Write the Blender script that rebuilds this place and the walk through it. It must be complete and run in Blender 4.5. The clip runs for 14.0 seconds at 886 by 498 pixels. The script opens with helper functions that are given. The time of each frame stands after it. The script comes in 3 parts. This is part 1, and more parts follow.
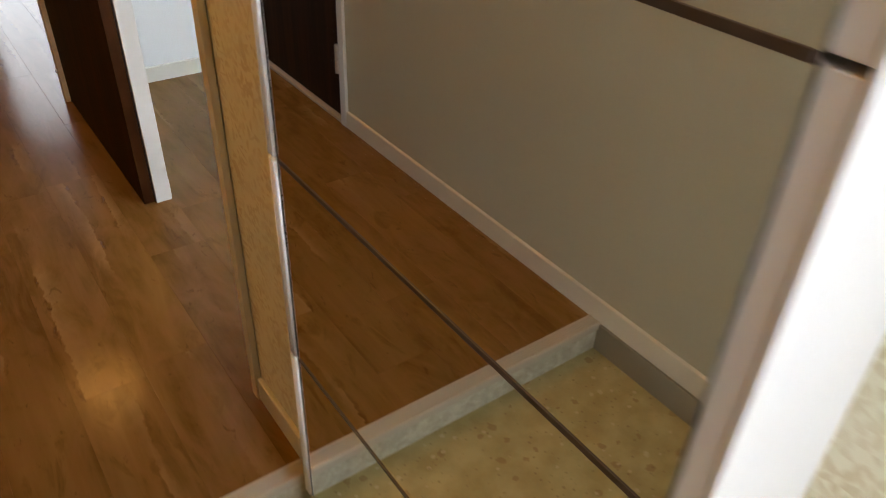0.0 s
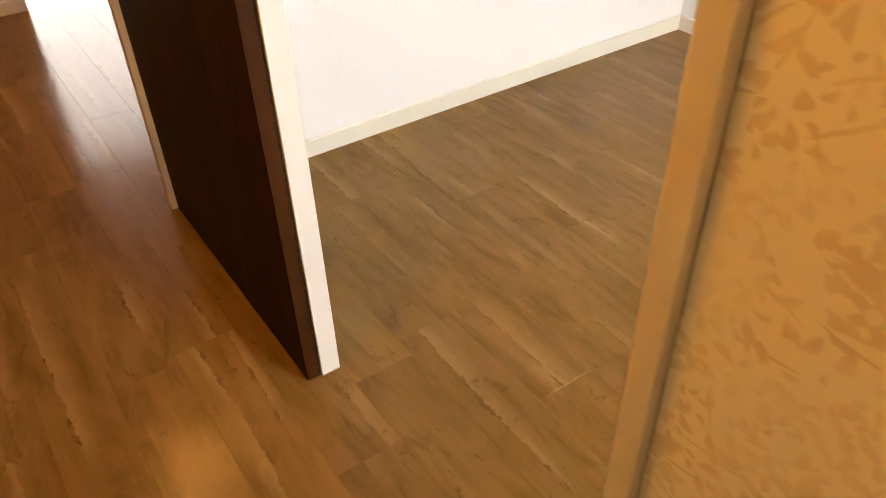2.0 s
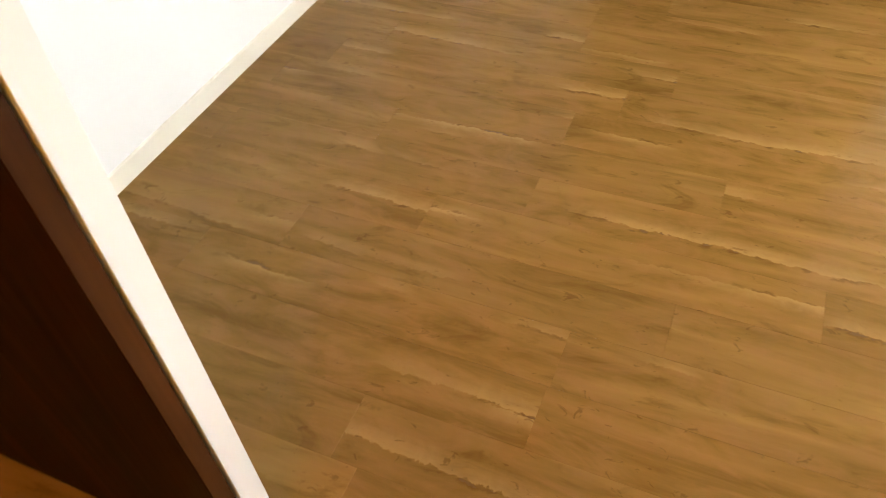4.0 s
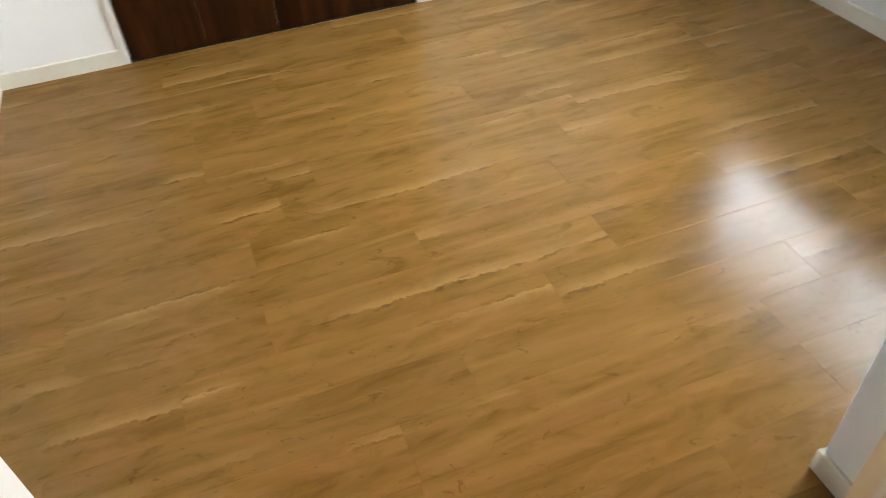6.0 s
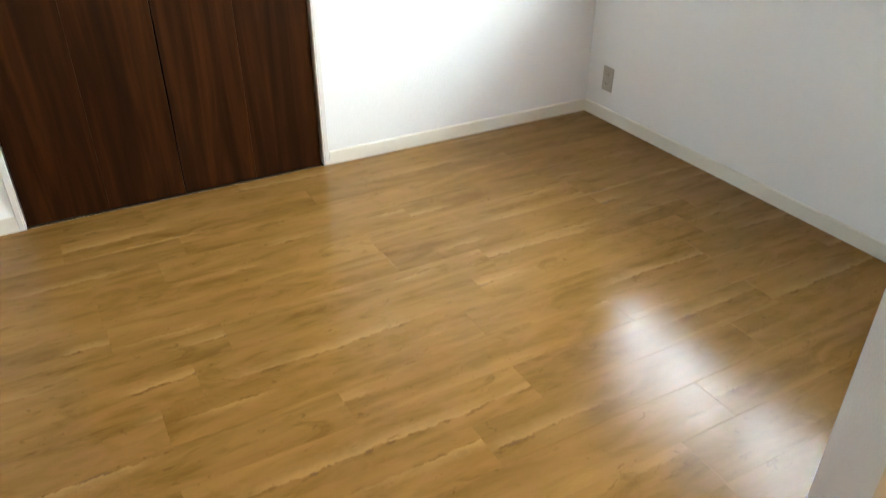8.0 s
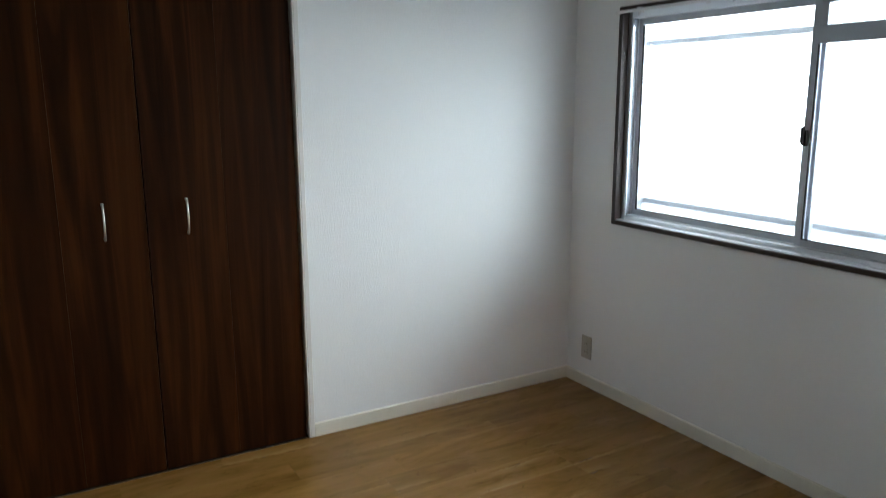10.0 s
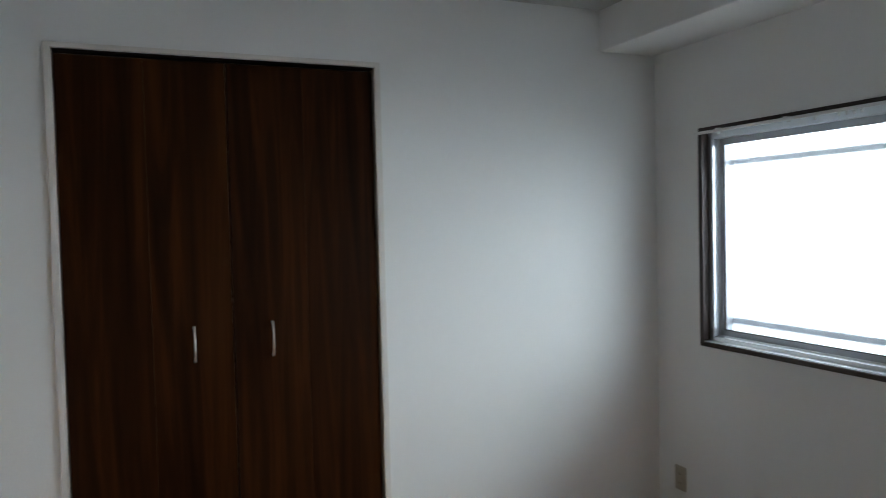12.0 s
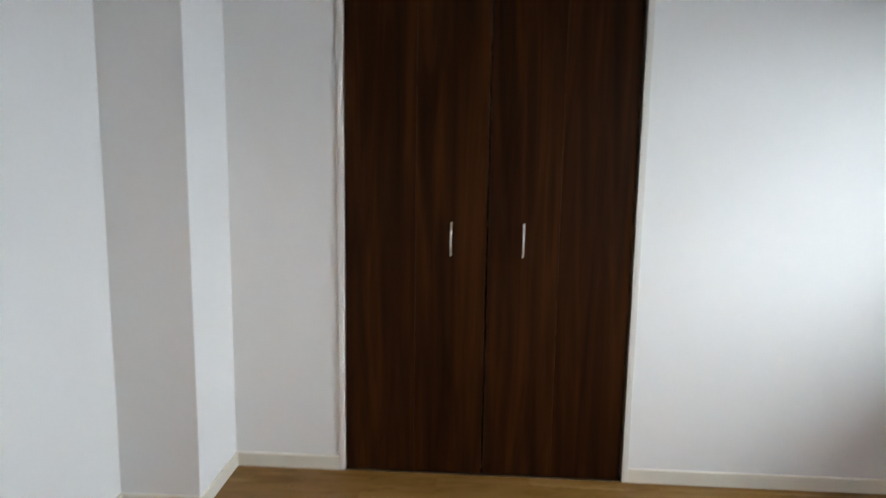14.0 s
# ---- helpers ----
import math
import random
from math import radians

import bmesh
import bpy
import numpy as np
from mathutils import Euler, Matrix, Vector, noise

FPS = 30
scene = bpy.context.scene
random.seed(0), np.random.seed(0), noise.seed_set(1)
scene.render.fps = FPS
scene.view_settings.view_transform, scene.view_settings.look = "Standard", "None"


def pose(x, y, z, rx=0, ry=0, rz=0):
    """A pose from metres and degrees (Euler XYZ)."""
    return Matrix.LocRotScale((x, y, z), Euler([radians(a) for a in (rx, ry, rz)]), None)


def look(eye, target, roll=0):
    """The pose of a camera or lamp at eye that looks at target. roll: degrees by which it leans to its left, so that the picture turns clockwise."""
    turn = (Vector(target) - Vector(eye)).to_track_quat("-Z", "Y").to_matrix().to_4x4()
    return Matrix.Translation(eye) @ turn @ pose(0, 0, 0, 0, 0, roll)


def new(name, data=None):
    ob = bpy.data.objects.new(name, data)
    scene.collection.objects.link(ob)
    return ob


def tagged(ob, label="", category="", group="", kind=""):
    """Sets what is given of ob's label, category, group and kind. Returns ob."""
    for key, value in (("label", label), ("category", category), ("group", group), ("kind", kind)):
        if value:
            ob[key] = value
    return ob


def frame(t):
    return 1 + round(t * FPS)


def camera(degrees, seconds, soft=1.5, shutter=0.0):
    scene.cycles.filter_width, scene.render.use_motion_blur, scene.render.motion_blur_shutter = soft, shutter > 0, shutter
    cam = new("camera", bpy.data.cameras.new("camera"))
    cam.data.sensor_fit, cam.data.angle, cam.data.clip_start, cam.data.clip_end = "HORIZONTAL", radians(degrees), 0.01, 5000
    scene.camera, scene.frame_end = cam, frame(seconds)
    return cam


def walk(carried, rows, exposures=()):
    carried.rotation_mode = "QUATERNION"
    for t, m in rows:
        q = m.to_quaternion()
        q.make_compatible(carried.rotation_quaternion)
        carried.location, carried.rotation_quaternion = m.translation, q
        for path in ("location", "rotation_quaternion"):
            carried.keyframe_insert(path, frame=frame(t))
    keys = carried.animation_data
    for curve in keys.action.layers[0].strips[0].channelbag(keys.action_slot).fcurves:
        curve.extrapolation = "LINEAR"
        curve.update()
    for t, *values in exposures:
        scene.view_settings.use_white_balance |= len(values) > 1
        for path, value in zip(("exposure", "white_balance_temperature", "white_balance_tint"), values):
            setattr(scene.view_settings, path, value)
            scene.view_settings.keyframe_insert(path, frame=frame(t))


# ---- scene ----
cam = camera(61.7, 14.0, soft=0.75, shutter=0.4)
PATH = [
    (0, (0.347, 0.121, 1.178), (1.328, 1.42, 0.016), 2.6),
    (0.2, (0.339, 0.229, 1.2), (1.329, 1.493, 0.008), 2.2),
    (0.5, (0.33, 0.349, 1.24), (1.32, 1.575, 0.008), 3.3),
    (0.8, (0.344, 0.495, 1.231), (1.303, 1.73, -0.017), 3.4),
    (1, (0.358, 0.588, 1.228), (1.274, 1.868, -0.006), 2.9),
    (1.2, (0.373, 0.675, 1.23), (1.257, 1.975, -0.006), 2.0),
    (1.5, (0.371, 0.787, 1.221), (1.218, 2.097, -0.031), 2.7),
    (1.6, (0.382, 0.829, 1.201), (1.215, 2.151, -0.047), 1.8),
    (2, (0.362, 0.985, 1.226), (1.251, 2.291, -0.001), -1.5),
    (2.2, (0.362, 1.033, 1.225), (1.291, 2.316, 0.004), -0.8),
    (2.5, (0.375, 1.101, 1.212), (1.361, 2.318, -0.03), 0.4),
    (3, (0.419, 1.254, 1.208), (1.504, 2.324, -0.088), -0.8),
    (3.2, (0.449, 1.324, 1.22), (1.549, 2.304, -0.132), -2.4),
    (5.3, (0.476, 1.784, 1.322), (1.919, 1.732, -0.062), -3.3),
    (5.5, (0.491, 1.805, 1.333), (1.939, 1.656, -0.039), -3.7),
    (6, (0.502, 1.902, 1.325), (1.905, 1.446, -0.025), -4.0),
    (6.5, (0.534, 1.963, 1.338), (1.869, 1.285, 0.011), 0.2),
    (7, (0.543, 1.979, 1.347), (1.897, 1.243, 0.073), 0.4),
    (7.5, (0.542, 1.978, 1.348), (1.96, 1.192, 0.175), 0.0),
    (8, (0.537, 1.976, 1.355), (2.034, 1.151, 0.316), 0.1),
    (8.5, (0.51, 1.969, 1.352), (2.131, 1.122, 0.542), -0.4),
    (9, (0.514, 1.999, 1.371), (2.171, 1.076, 0.738), -0.1),
    (9.2, (0.511, 2.005, 1.383), (2.172, 1.069, 0.78), -0.1),
    (11.3, (0.468, 1.987, 1.461), (2.208, 1.004, 1.387), -0.9),
    (11.5, (0.475, 2.006, 1.439), (2.223, 1.036, 1.377), -1.1),
    (12, (0.471, 1.972, 1.432), (2.306, 1.179, 1.358), -1.4),
    (12.5, (0.477, 1.884, 1.435), (2.392, 1.315, 1.336), -0.7),
    (13, (0.467, 1.777, 1.423), (2.449, 1.523, 1.338), -0.5),
    (13.2, (0.459, 1.777, 1.433), (2.447, 1.575, 1.358), -1.8),
    (13.5, (0.429, 1.68, 1.458), (2.424, 1.589, 1.334), -0.7),
    (14, (0.419, 1.586, 1.44), (2.389, 1.711, 1.116), 0.9),
]
EXPOSURES = [(0.0, -0.45, 6450, 11), (0.5, -0.2, 7600, 16), (1.0, -0.1, 8200, 18), (1.5, 0.15, 8200, 17), (2.0, 0.22, 8000, 17), (3.0, 0.4, 7800, 17), (5.3, 0.25, 6800, 8), (7.5, 0.35, 6550, 5),
             (8.5, 0.2, 6400, 5), (9.2, -0.22, 6250, 5), (11.3, -1.8, 6100, 6), (12.0, -1.42, 6150, 6), (13.0, -0.8, 6300, 9), (14.0, -0.66, 6400, 10)]
walk(cam, [(t, look(*p)) for t, *p in PATH], EXPOSURES)

# ---- plan, in metres ----
HALL_L, HALL_R = -0.168, 0.71        # hall walls
ROOM_L, ROOM_R = 0.813, 3.346        # room side of the partition, closet wall
BOX_X, BOX_Y = 0.993, 1.013          # boxing round the shoe cabinet, room side
WIN_Y, FAR_Y = -0.395, 2.95          # window wall, far wall
STEP_Y, GENKAN_Z = 1.016, -0.082
CEIL = 2.385
LIV_Y, LIV_L = 7.4, -1.5             # room at the end of the hall
WX0, WX1, WZ0, WZ1 = 1.21, 3.05, 0.85, 1.816
CLO0, CLO1, CLO_H = 1.01, 2.178, 2.06
OPEN0, OPEN1, OPEN_H = 1.230, 2.074, 2.06

# ---- world and lights ----
SUN_EL, SUN_ROT = radians(50), radians(200)
world = bpy.data.worlds.new("sky")
scene.world = world
world.use_nodes = True
wn = world.node_tree
bg = wn.nodes["Background"]
sky = wn.nodes.new("ShaderNodeTexSky")
sky.sky_type, sky.sun_disc, sky.sun_elevation, sky.sun_rotation = "NISHITA", False, SUN_EL, SUN_ROT
sky.dust_density = 4.0
wn.links.new(sky.outputs[0], bg.inputs[0])
bg.inputs[1].default_value = 0.12


def lamp(name, kind, m, energy, colour, **kw):
    data = bpy.data.lights.new(name, kind)
    data.energy, data.color = energy, colour
    ob = new(name, data)
    ob.matrix_world = m
    if kind == "SUN":
        data.angle = kw["angle"]
    elif kind == "AREA":
        data.shape, data.size, data.size_y = kw.get("shape", "RECTANGLE"), kw["size"], kw.get("size_y", kw["size"])
        data.spread = kw.get("spread", math.pi)
    else:
        data.shadow_soft_size = kw["size"]
    return ob


lamp("sun", "SUN", look((0, -4, 6), (0, 0, 0)) @ pose(0, 0, 0, 0, 0, 0), 0.6, (1.0, 0.96, 0.9), angle=radians(12))
lamp("window_daylight", "AREA", look((1.95, -2.1, 2.2), (1.95, 1.0, 2.2)), 910, (0.86, 0.945, 1.0), size=6.4, size_y=2.2)
lamp("living_daylight", "AREA", look((1.45, LIV_Y + 0.06, 1.15), (1.45, 5.0, 1.15)), 52, (0.92, 0.97, 1.0), size=1.2, size_y=2.0)
lamp("hall_lamp_light", "AREA", look((0.66, 3.95, 2.33), (0.66, 3.95, 0)), 8, (1.0, 0.38, 0.025), shape="DISK", size=0.42)
lamp("entry_lamp_light", "POINT", pose(0.05, 1.75, 2.22), 33, (1.0, 0.42, 0.024), size=0.17)


# ---- materials ----
class Mat:
    """A small wrapper round a node material."""

    def __init__(self, name, rough=0.5, metal=0.0, spec=0.5):
        self.m = bpy.data.materials.new(name)
        self.m.use_nodes = True
        self.t = self.m.node_tree
        self.b = self.t.nodes["Principled BSDF"]
        self.set("Roughness", rough), self.set("Metallic", metal), self.set("Specular IOR Level", spec)
        self.co = self.node("ShaderNodeTexCoord").outputs["Object"]

    def node(self, kind, **kw):
        n = self.t.nodes.new(kind)
        for k, v in kw.items():
            n.inputs[k].default_value = v
        return n

    def set(self, key, v):
        if hasattr(v, "links"):
            self.t.links.new(v, self.b.inputs[key])
        else:
            self.b.inputs[key].default_value = v

    def link(self, a, b):
        self.t.links.new(a, b)

    def mapped(self, scale=(1, 1, 1), src=None, loc=None):
        n = self.node("ShaderNodeMapping")
        n.inputs["Scale"].default_value = scale
        self.link(src or self.co, n.inputs["Vector"])
        if loc is not None:
            self.link(loc, n.inputs["Location"])
        return n.outputs[0]

    def noise(self, scale, detail=3.0, rough=0.55, vec=None, distortion=0.0):
        n = self.node("ShaderNodeTexNoise", Scale=scale, Detail=detail, Roughness=rough, Distortion=distortion)
        self.link(vec or self.co, n.inputs["Vector"])
        return n.outputs["Fac"]

    def ramp(self, fac, stops):
        n = self.node("ShaderNodeValToRGB")
        el = n.color_ramp.elements
        while len(el) < len(stops):
            el.new(0.5)
        for e, (p, c) in zip(el, stops):
            e.position = p
            e.color = (*c, 1) if len(c) == 3 else c
        self.link(fac, n.inputs[0])
        return n.outputs[0]

    def mix(self, fac, a, b, mode="MIX"):
        n = self.t.nodes.new("ShaderNodeMix")
        n.data_type, n.blend_type = "RGBA", mode
        for sock, v in ((n.inputs[0], fac), (n.inputs[6], a), (n.inputs[7], b)):
            if hasattr(v, "links"):
                self.link(v, sock)
            else:
                sock.default_value = v if isinstance(v, (int, float)) else (*v, 1)
        return n.outputs[2]

    def math(self, op, a, b=0.0, c=None):
        n = self.t.nodes.new("ShaderNodeMath")
        n.operation = op
        for i, v in enumerate((a, b) if c is None else (a, b, c)):
            if hasattr(v, "links"):
                self.link(v, n.inputs[i])
            else:
                n.inputs[i].default_value = v
        return n.outputs[0]

    def bump(self, height, strength=0.2, dist=0.002, chain=None):
        n = self.node("ShaderNodeBump", Strength=strength, Distance=dist)
        self.link(height, n.inputs["Height"])
        if chain is not None:
            self.link(chain, n.inputs["Normal"])
        self.link(n.outputs[0], self.b.inputs["Normal"])
        return n.outputs[0]


def grey(v):
    return (v, v, v)


def mat_plank():
    """Oak-look boards: soft bands of ochre and rose-brown, and pale streaks torn open along one edge."""
    k = Mat("oak_vinyl", 0.3, spec=0.15)
    rnd = k.node("ShaderNodeObjectInfo").outputs["Random"]
    sep = k.node("ShaderNodeSeparateXYZ")
    k.link(k.co, sep.inputs[0])
    x = sep.outputs[0]

    def share(mul, add=0.0):
        return k.math("FRACT", k.math("ADD", k.math("MULTIPLY", rnd, mul), add))

    def offset(ax, ay):
        n = k.node("ShaderNodeCombineXYZ")
        k.link(k.math("MULTIPLY", rnd, ax), n.inputs[0])
        k.link(k.math("MULTIPLY", rnd, ay), n.inputs[1])
        return n.outputs[0]

    def field(sx, sy, ax, ay, detail=3.0, rough=0.55, twist=0.0):
        return k.noise(1.0, detail, rough, k.mapped((sx, sy, 1), loc=offset(ax, ay)), twist)

    band = field(9, 1.0, 37, 91, 3, 0.55, 1.2)
    blotch = field(13, 4.2, 71, 23, 4, 0.62, 1.6)
    fine = field(70, 5.0, 19, 53, 4, 0.6, 0.6)
    base = k.ramp(band, [(0.30, (0.124, 0.061, 0.0124)), (0.45, (0.163, 0.085, 0.0195)), (0.56, (0.195, 0.104, 0.027)), (0.72, (0.244, 0.137, 0.039))])
    rose = k.ramp(blotch, [(0.44, grey(0)), (0.64, grey(1))])
    base = k.mix(k.math("MULTIPLY", rose, 0.65), base, (0.230, 0.114, 0.038))
    dusk = k.ramp(blotch, [(0.30, grey(1)), (0.42, grey(0))])
    base = k.mix(k.math("MULTIPLY", dusk, 0.65), base, (0.112, 0.052, 0.0108))
    base = k.mix(k.math("MULTIPLY", fine, 0.30), base, k.ramp(fine, [(0.34, (0.128, 0.060, 0.0125)), (0.66, (0.232, 0.124, 0.034))]))
    cut = None
    for mul, reach, side, sx, rare in ((7.31, 0.046, 1.0, 0.0, 0.50), (13.7, 0.036, -1.0, 31.0, 0.56)):
        wob = field(0.01, 1.1, 61 + sx, 17 + sx, 2)
        jag = field(20, 22, 43 + sx, 29 + sx, 4, 0.7, 0.8)
        line = k.math("ADD", k.math("MULTIPLY", share(mul), 0.13), k.math("MULTIPLY", k.math("SUBTRACT", wob, 0.5), 0.07))
        d = k.math("ADD", k.math("MULTIPLY", k.math("SUBTRACT", x, line), side), k.math("MULTIPLY", k.math("SUBTRACT", jag, 0.5), 0.034))
        u = k.math("ADD", k.math("DIVIDE", d, reach * 2), 0.5)
        there = k.ramp(field(0.01, 1.5, 83 + sx, 47 + sx, 2), [(rare, grey(0)), (rare + 0.09, grey(1))])
        pale = k.math("MULTIPLY", k.ramp(u, [(0.49, grey(0)), (0.525, grey(1)), (0.68, grey(0.6)), (0.98, grey(0))]), there)
        base = k.mix(k.math("MULTIPLY", pale, 0.54), base, (0.335, 0.208, 0.076))
        dash = k.ramp(field(26, 13, 11 + sx, 7 + sx, 3, 0.6, 0.5), [(0.52, grey(0)), (0.60, grey(1))])
        rim = k.math("MULTIPLY", k.math("MULTIPLY", k.ramp(u, [(0.36, grey(0)), (0.45, grey(1)), (0.50, grey(1)), (0.525, grey(0))]), dash), there)
        base = k.mix(k.math("MULTIPLY", rim, 0.68), base, (0.072, 0.029, 0.0065))
        cut = rim if cut is None else k.math("MAXIMUM", cut, rim)
    knot = k.math("MULTIPLY", k.ramp(field(30, 16, 57, 77, 3, 0.65, 1.5), [(0.64, grey(0)), (0.70, grey(1))]), 0.5)
    base = k.mix(knot, base, (0.085, 0.036, 0.008))
    tone = k.ramp(share(3.7), [(0.0, (0.93, 0.92, 0.90)), (0.5, (1, 1, 1)), (1.0, (1.06, 1.04, 1.01))])
    k.set("Base Color", k.mix(1.0, base, tone, "MULTIPLY"))
    wear = k.math("ADD", k.math("MULTIPLY", fine, 0.05), k.math("MULTIPLY", k.noise(1.2, 3), 0.29))
    k.set("Roughness", k.math("ADD", wear, k.math("MULTIPLY", cut, 0.12)))
    n = k.bump(k.math("SUBTRACT", fine, k.math("MULTIPLY", cut, 1.6)), 0.10, 0.0006)
    k.bump(field(20, 9, 5, 3, 4, 0.6, 0.8), 0.25, 0.003, n)
    return k.m


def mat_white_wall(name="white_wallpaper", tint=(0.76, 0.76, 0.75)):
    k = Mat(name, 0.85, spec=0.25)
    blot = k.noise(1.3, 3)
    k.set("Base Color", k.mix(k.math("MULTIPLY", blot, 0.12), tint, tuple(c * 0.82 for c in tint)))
    weave = k.noise(320.0, 2, 0.6, k.mapped((1, 1, 0.45)))
    n = k.bump(weave, 0.55, 0.0018)
    k.bump(k.noise(60.0, 3), 0.12, 0.0012, n)
    return k.m


def mat_floral():
    """Cream wallpaper embossed with leaves, blossoms and berries."""
    k = Mat("floral_wallpaper", 0.48, spec=0.5)
    sep = k.node("ShaderNodeSeparateXYZ")
    k.link(k.co, sep.inputs[0])
    flat = k.node("ShaderNodeCombineXYZ")
    k.link(k.math("ADD", sep.outputs[1], sep.outputs[0]), flat.inputs[0])
    k.link(sep.outputs[2], flat.inputs[1])
    warp = k.node("ShaderNodeTexNoise", Scale=26.0, Detail=2.0)
    k.link(flat.outputs[0], warp.inputs["Vector"])
    wv = k.t.nodes.new("ShaderNodeVectorMath")
    wv.operation = "MULTIPLY_ADD"
    k.link(warp.outputs["Color"], wv.inputs[0])
    wv.inputs[1].default_value = (0.008, 0.008, 0)
    k.link(flat.outputs[0], wv.inputs[2])
    plane = wv.outputs[0]

    def cells(scale, shift):
        v = k.t.nodes.new("ShaderNodeTexVoronoi")
        v.voronoi_dimensions = "2D"
        v.inputs["Scale"].default_value, v.inputs["Randomness"].default_value = scale, 0.85
        mp = k.mapped((1, 1, 1), plane)
        mp.node.inputs["Location"].default_value = (shift, shift * 1.7, 0)
        k.link(mp, v.inputs["Vector"])
        d = k.t.nodes.new("ShaderNodeVectorMath")
        d.operation = "SUBTRACT"
        k.link(mp, d.inputs[0])
        k.link(v.outputs["Position"], d.inputs[1])
        col = k.node("ShaderNodeSeparateColor")
        k.link(v.outputs["Color"], col.inputs[0])
        r = k.t.nodes.new("ShaderNodeVectorRotate")
        r.rotation_type = "Z_AXIS"
        k.link(d.outputs[0], r.inputs["Vector"])
        k.link(k.math("MULTIPLY", col.outputs[0], 6.283), r.inputs["Angle"])
        s = k.node("ShaderNodeSeparateXYZ")
        k.link(r.outputs[0], s.inputs[0])
        return s.outputs[0], s.outputs[1], col.outputs[1], col.outputs[2]

    def below(v, edge, soft):
        n = k.node("ShaderNodeMapRange")
        n.inputs[1].default_value, n.inputs[2].default_value = edge + soft, edge - soft
        k.link(v, n.inputs[0])
        return n.outputs[0]

    def leaf(scale, shift, length, width, share):
        u, v, g, h = cells(scale, shift)
        uu = k.math("DIVIDE", u, length)
        bend = k.math("MULTIPLY", k.math("MULTIPLY", uu, uu), width * 0.7)
        vv = k.math("DIVIDE", k.math("ADD", v, bend), width)
        q = k.math("ADD", k.math("POWER", k.math("ABSOLUTE", uu), 1.6), k.math("POWER", k.math("ABSOLUTE", vv), 1.4))
        return k.math("MULTIPLY", below(q, 1.0, 0.3), k.math("LESS_THAN", g, share))

    def blossom(scale, shift, radius, share):
        u, v, g, h = cells(scale, shift)
        r = k.math("SQRT", k.math("ADD", k.math("MULTIPLY", u, u), k.math("MULTIPLY", v, v)))
        ang = k.math("ARCTAN2", v, u)
        edge = k.math("MULTIPLY", k.math("ADD", k.math("MULTIPLY", k.math("COSINE", k.math("MULTIPLY", ang, 5.0)), 0.34), 0.8), radius)
        q = k.math("DIVIDE", r, edge)
        ring = k.math("SUBTRACT", below(q, 1.0, 0.1), k.math("MULTIPLY", below(k.math("DIVIDE", r, radius), 0.34, 0.08), 0.8))
        return k.math("MULTIPLY", ring, k.math("LESS_THAN", g, share))

    pat = leaf(44, 0.0, 0.0108, 0.0045, 0.6)
    for more in (leaf(17, 3.1, 0.025, 0.010, 0.30), leaf(70, 5.7, 0.0058, 0.0027, 0.5), blossom(20, 7.3, 0.015, 0.45), leaf(42, 9.9, 0.006, 0.006, 0.4), leaf(26, 12.4, 0.025, 0.0016, 0.5)):
        pat = k.math("MAXIMUM", pat, more)
    worn = k.math("MULTIPLY", pat, k.ramp(k.noise(18.0, 3), [(0.36, grey(0.25)), (0.6, grey(1))]))
    ground = k.mix(k.math("MULTIPLY", k.noise(5.0, 3), 0.35), (0.80, 0.73, 0.54), (0.76, 0.67, 0.47))
    k.set("Base Color", k.mix(k.math("MULTIPLY", worn, 0.58), ground, (0.56, 0.41, 0.20)))
    weave = k.noise(260.0, 2, 0.7, k.mapped((1, 1, 2.2)))
    n = k.bump(weave, 0.35, 0.0012)
    k.bump(k.math("SUBTRACT", 1.0, pat), 0.12, 0.0010, n)
    return k.m


def mat_paint(name, colour, rough=0.45):
    k = Mat(name, rough, spec=0.4)
    k.set("Base Color", k.mix(k.math("MULTIPLY", k.noise(6.0, 3), 0.25), colour, tuple(c * 0.86 for c in colour)))
    k.bump(k.noise(90.0, 2), 0.06, 0.0008)
    return k.m


def mat_dark_wood(name="dark_walnut", lift=1.0):
    k = Mat(name, 0.5, spec=0.06)
    rnd = k.node("ShaderNodeObjectInfo").outputs["Random"]
    off = k.node("ShaderNodeCombineXYZ")
    k.link(k.math("MULTIPLY", rnd, 23.0), off.inputs[0])
    k.link(k.math("MULTIPLY", rnd, 57.0), off.inputs[1])
    wide = k.noise(1.0, 4, 0.55, k.mapped((13, 13, 0.7), loc=off.outputs[0]), 1.1)
    fine = k.noise(1.0, 4, 0.6, k.mapped((110, 110, 2.0), loc=off.outputs[0]))
    c = k.ramp(wide, [(0.3, tuple(v * lift for v in (0.007, 0.0021, 0.0006))), (0.5, tuple(v * lift for v in (0.020, 0.0062, 0.0016))), (0.7, tuple(v * lift for v in (0.046, 0.0146, 0.0036)))])
    c = k.mix(k.math("MULTIPLY", fine, 0.45), c, tuple(v * lift for v in (0.011, 0.0037, 0.0012)))
    k.set("Base Color", c)
    k.set("Roughness", k.math("ADD", k.math("MULTIPLY", fine, 0.12), 0.42))
    k.bump(fine, 0.08, 0.0006)
    return k.m


def mat_metal(name, colour, rough, wear=0.12, metal=1.0):
    k = Mat(name, rough, metal)
    k.set("Base Color", k.mix(k.math("MULTIPLY", k.noise(30.0, 3), 0.2), colour, tuple(c * 0.8 for c in colour)))
    k.set("Roughness", k.math("ADD", k.math("MULTIPLY", k.noise(80.0, 2), wear), rough))
    return k.m


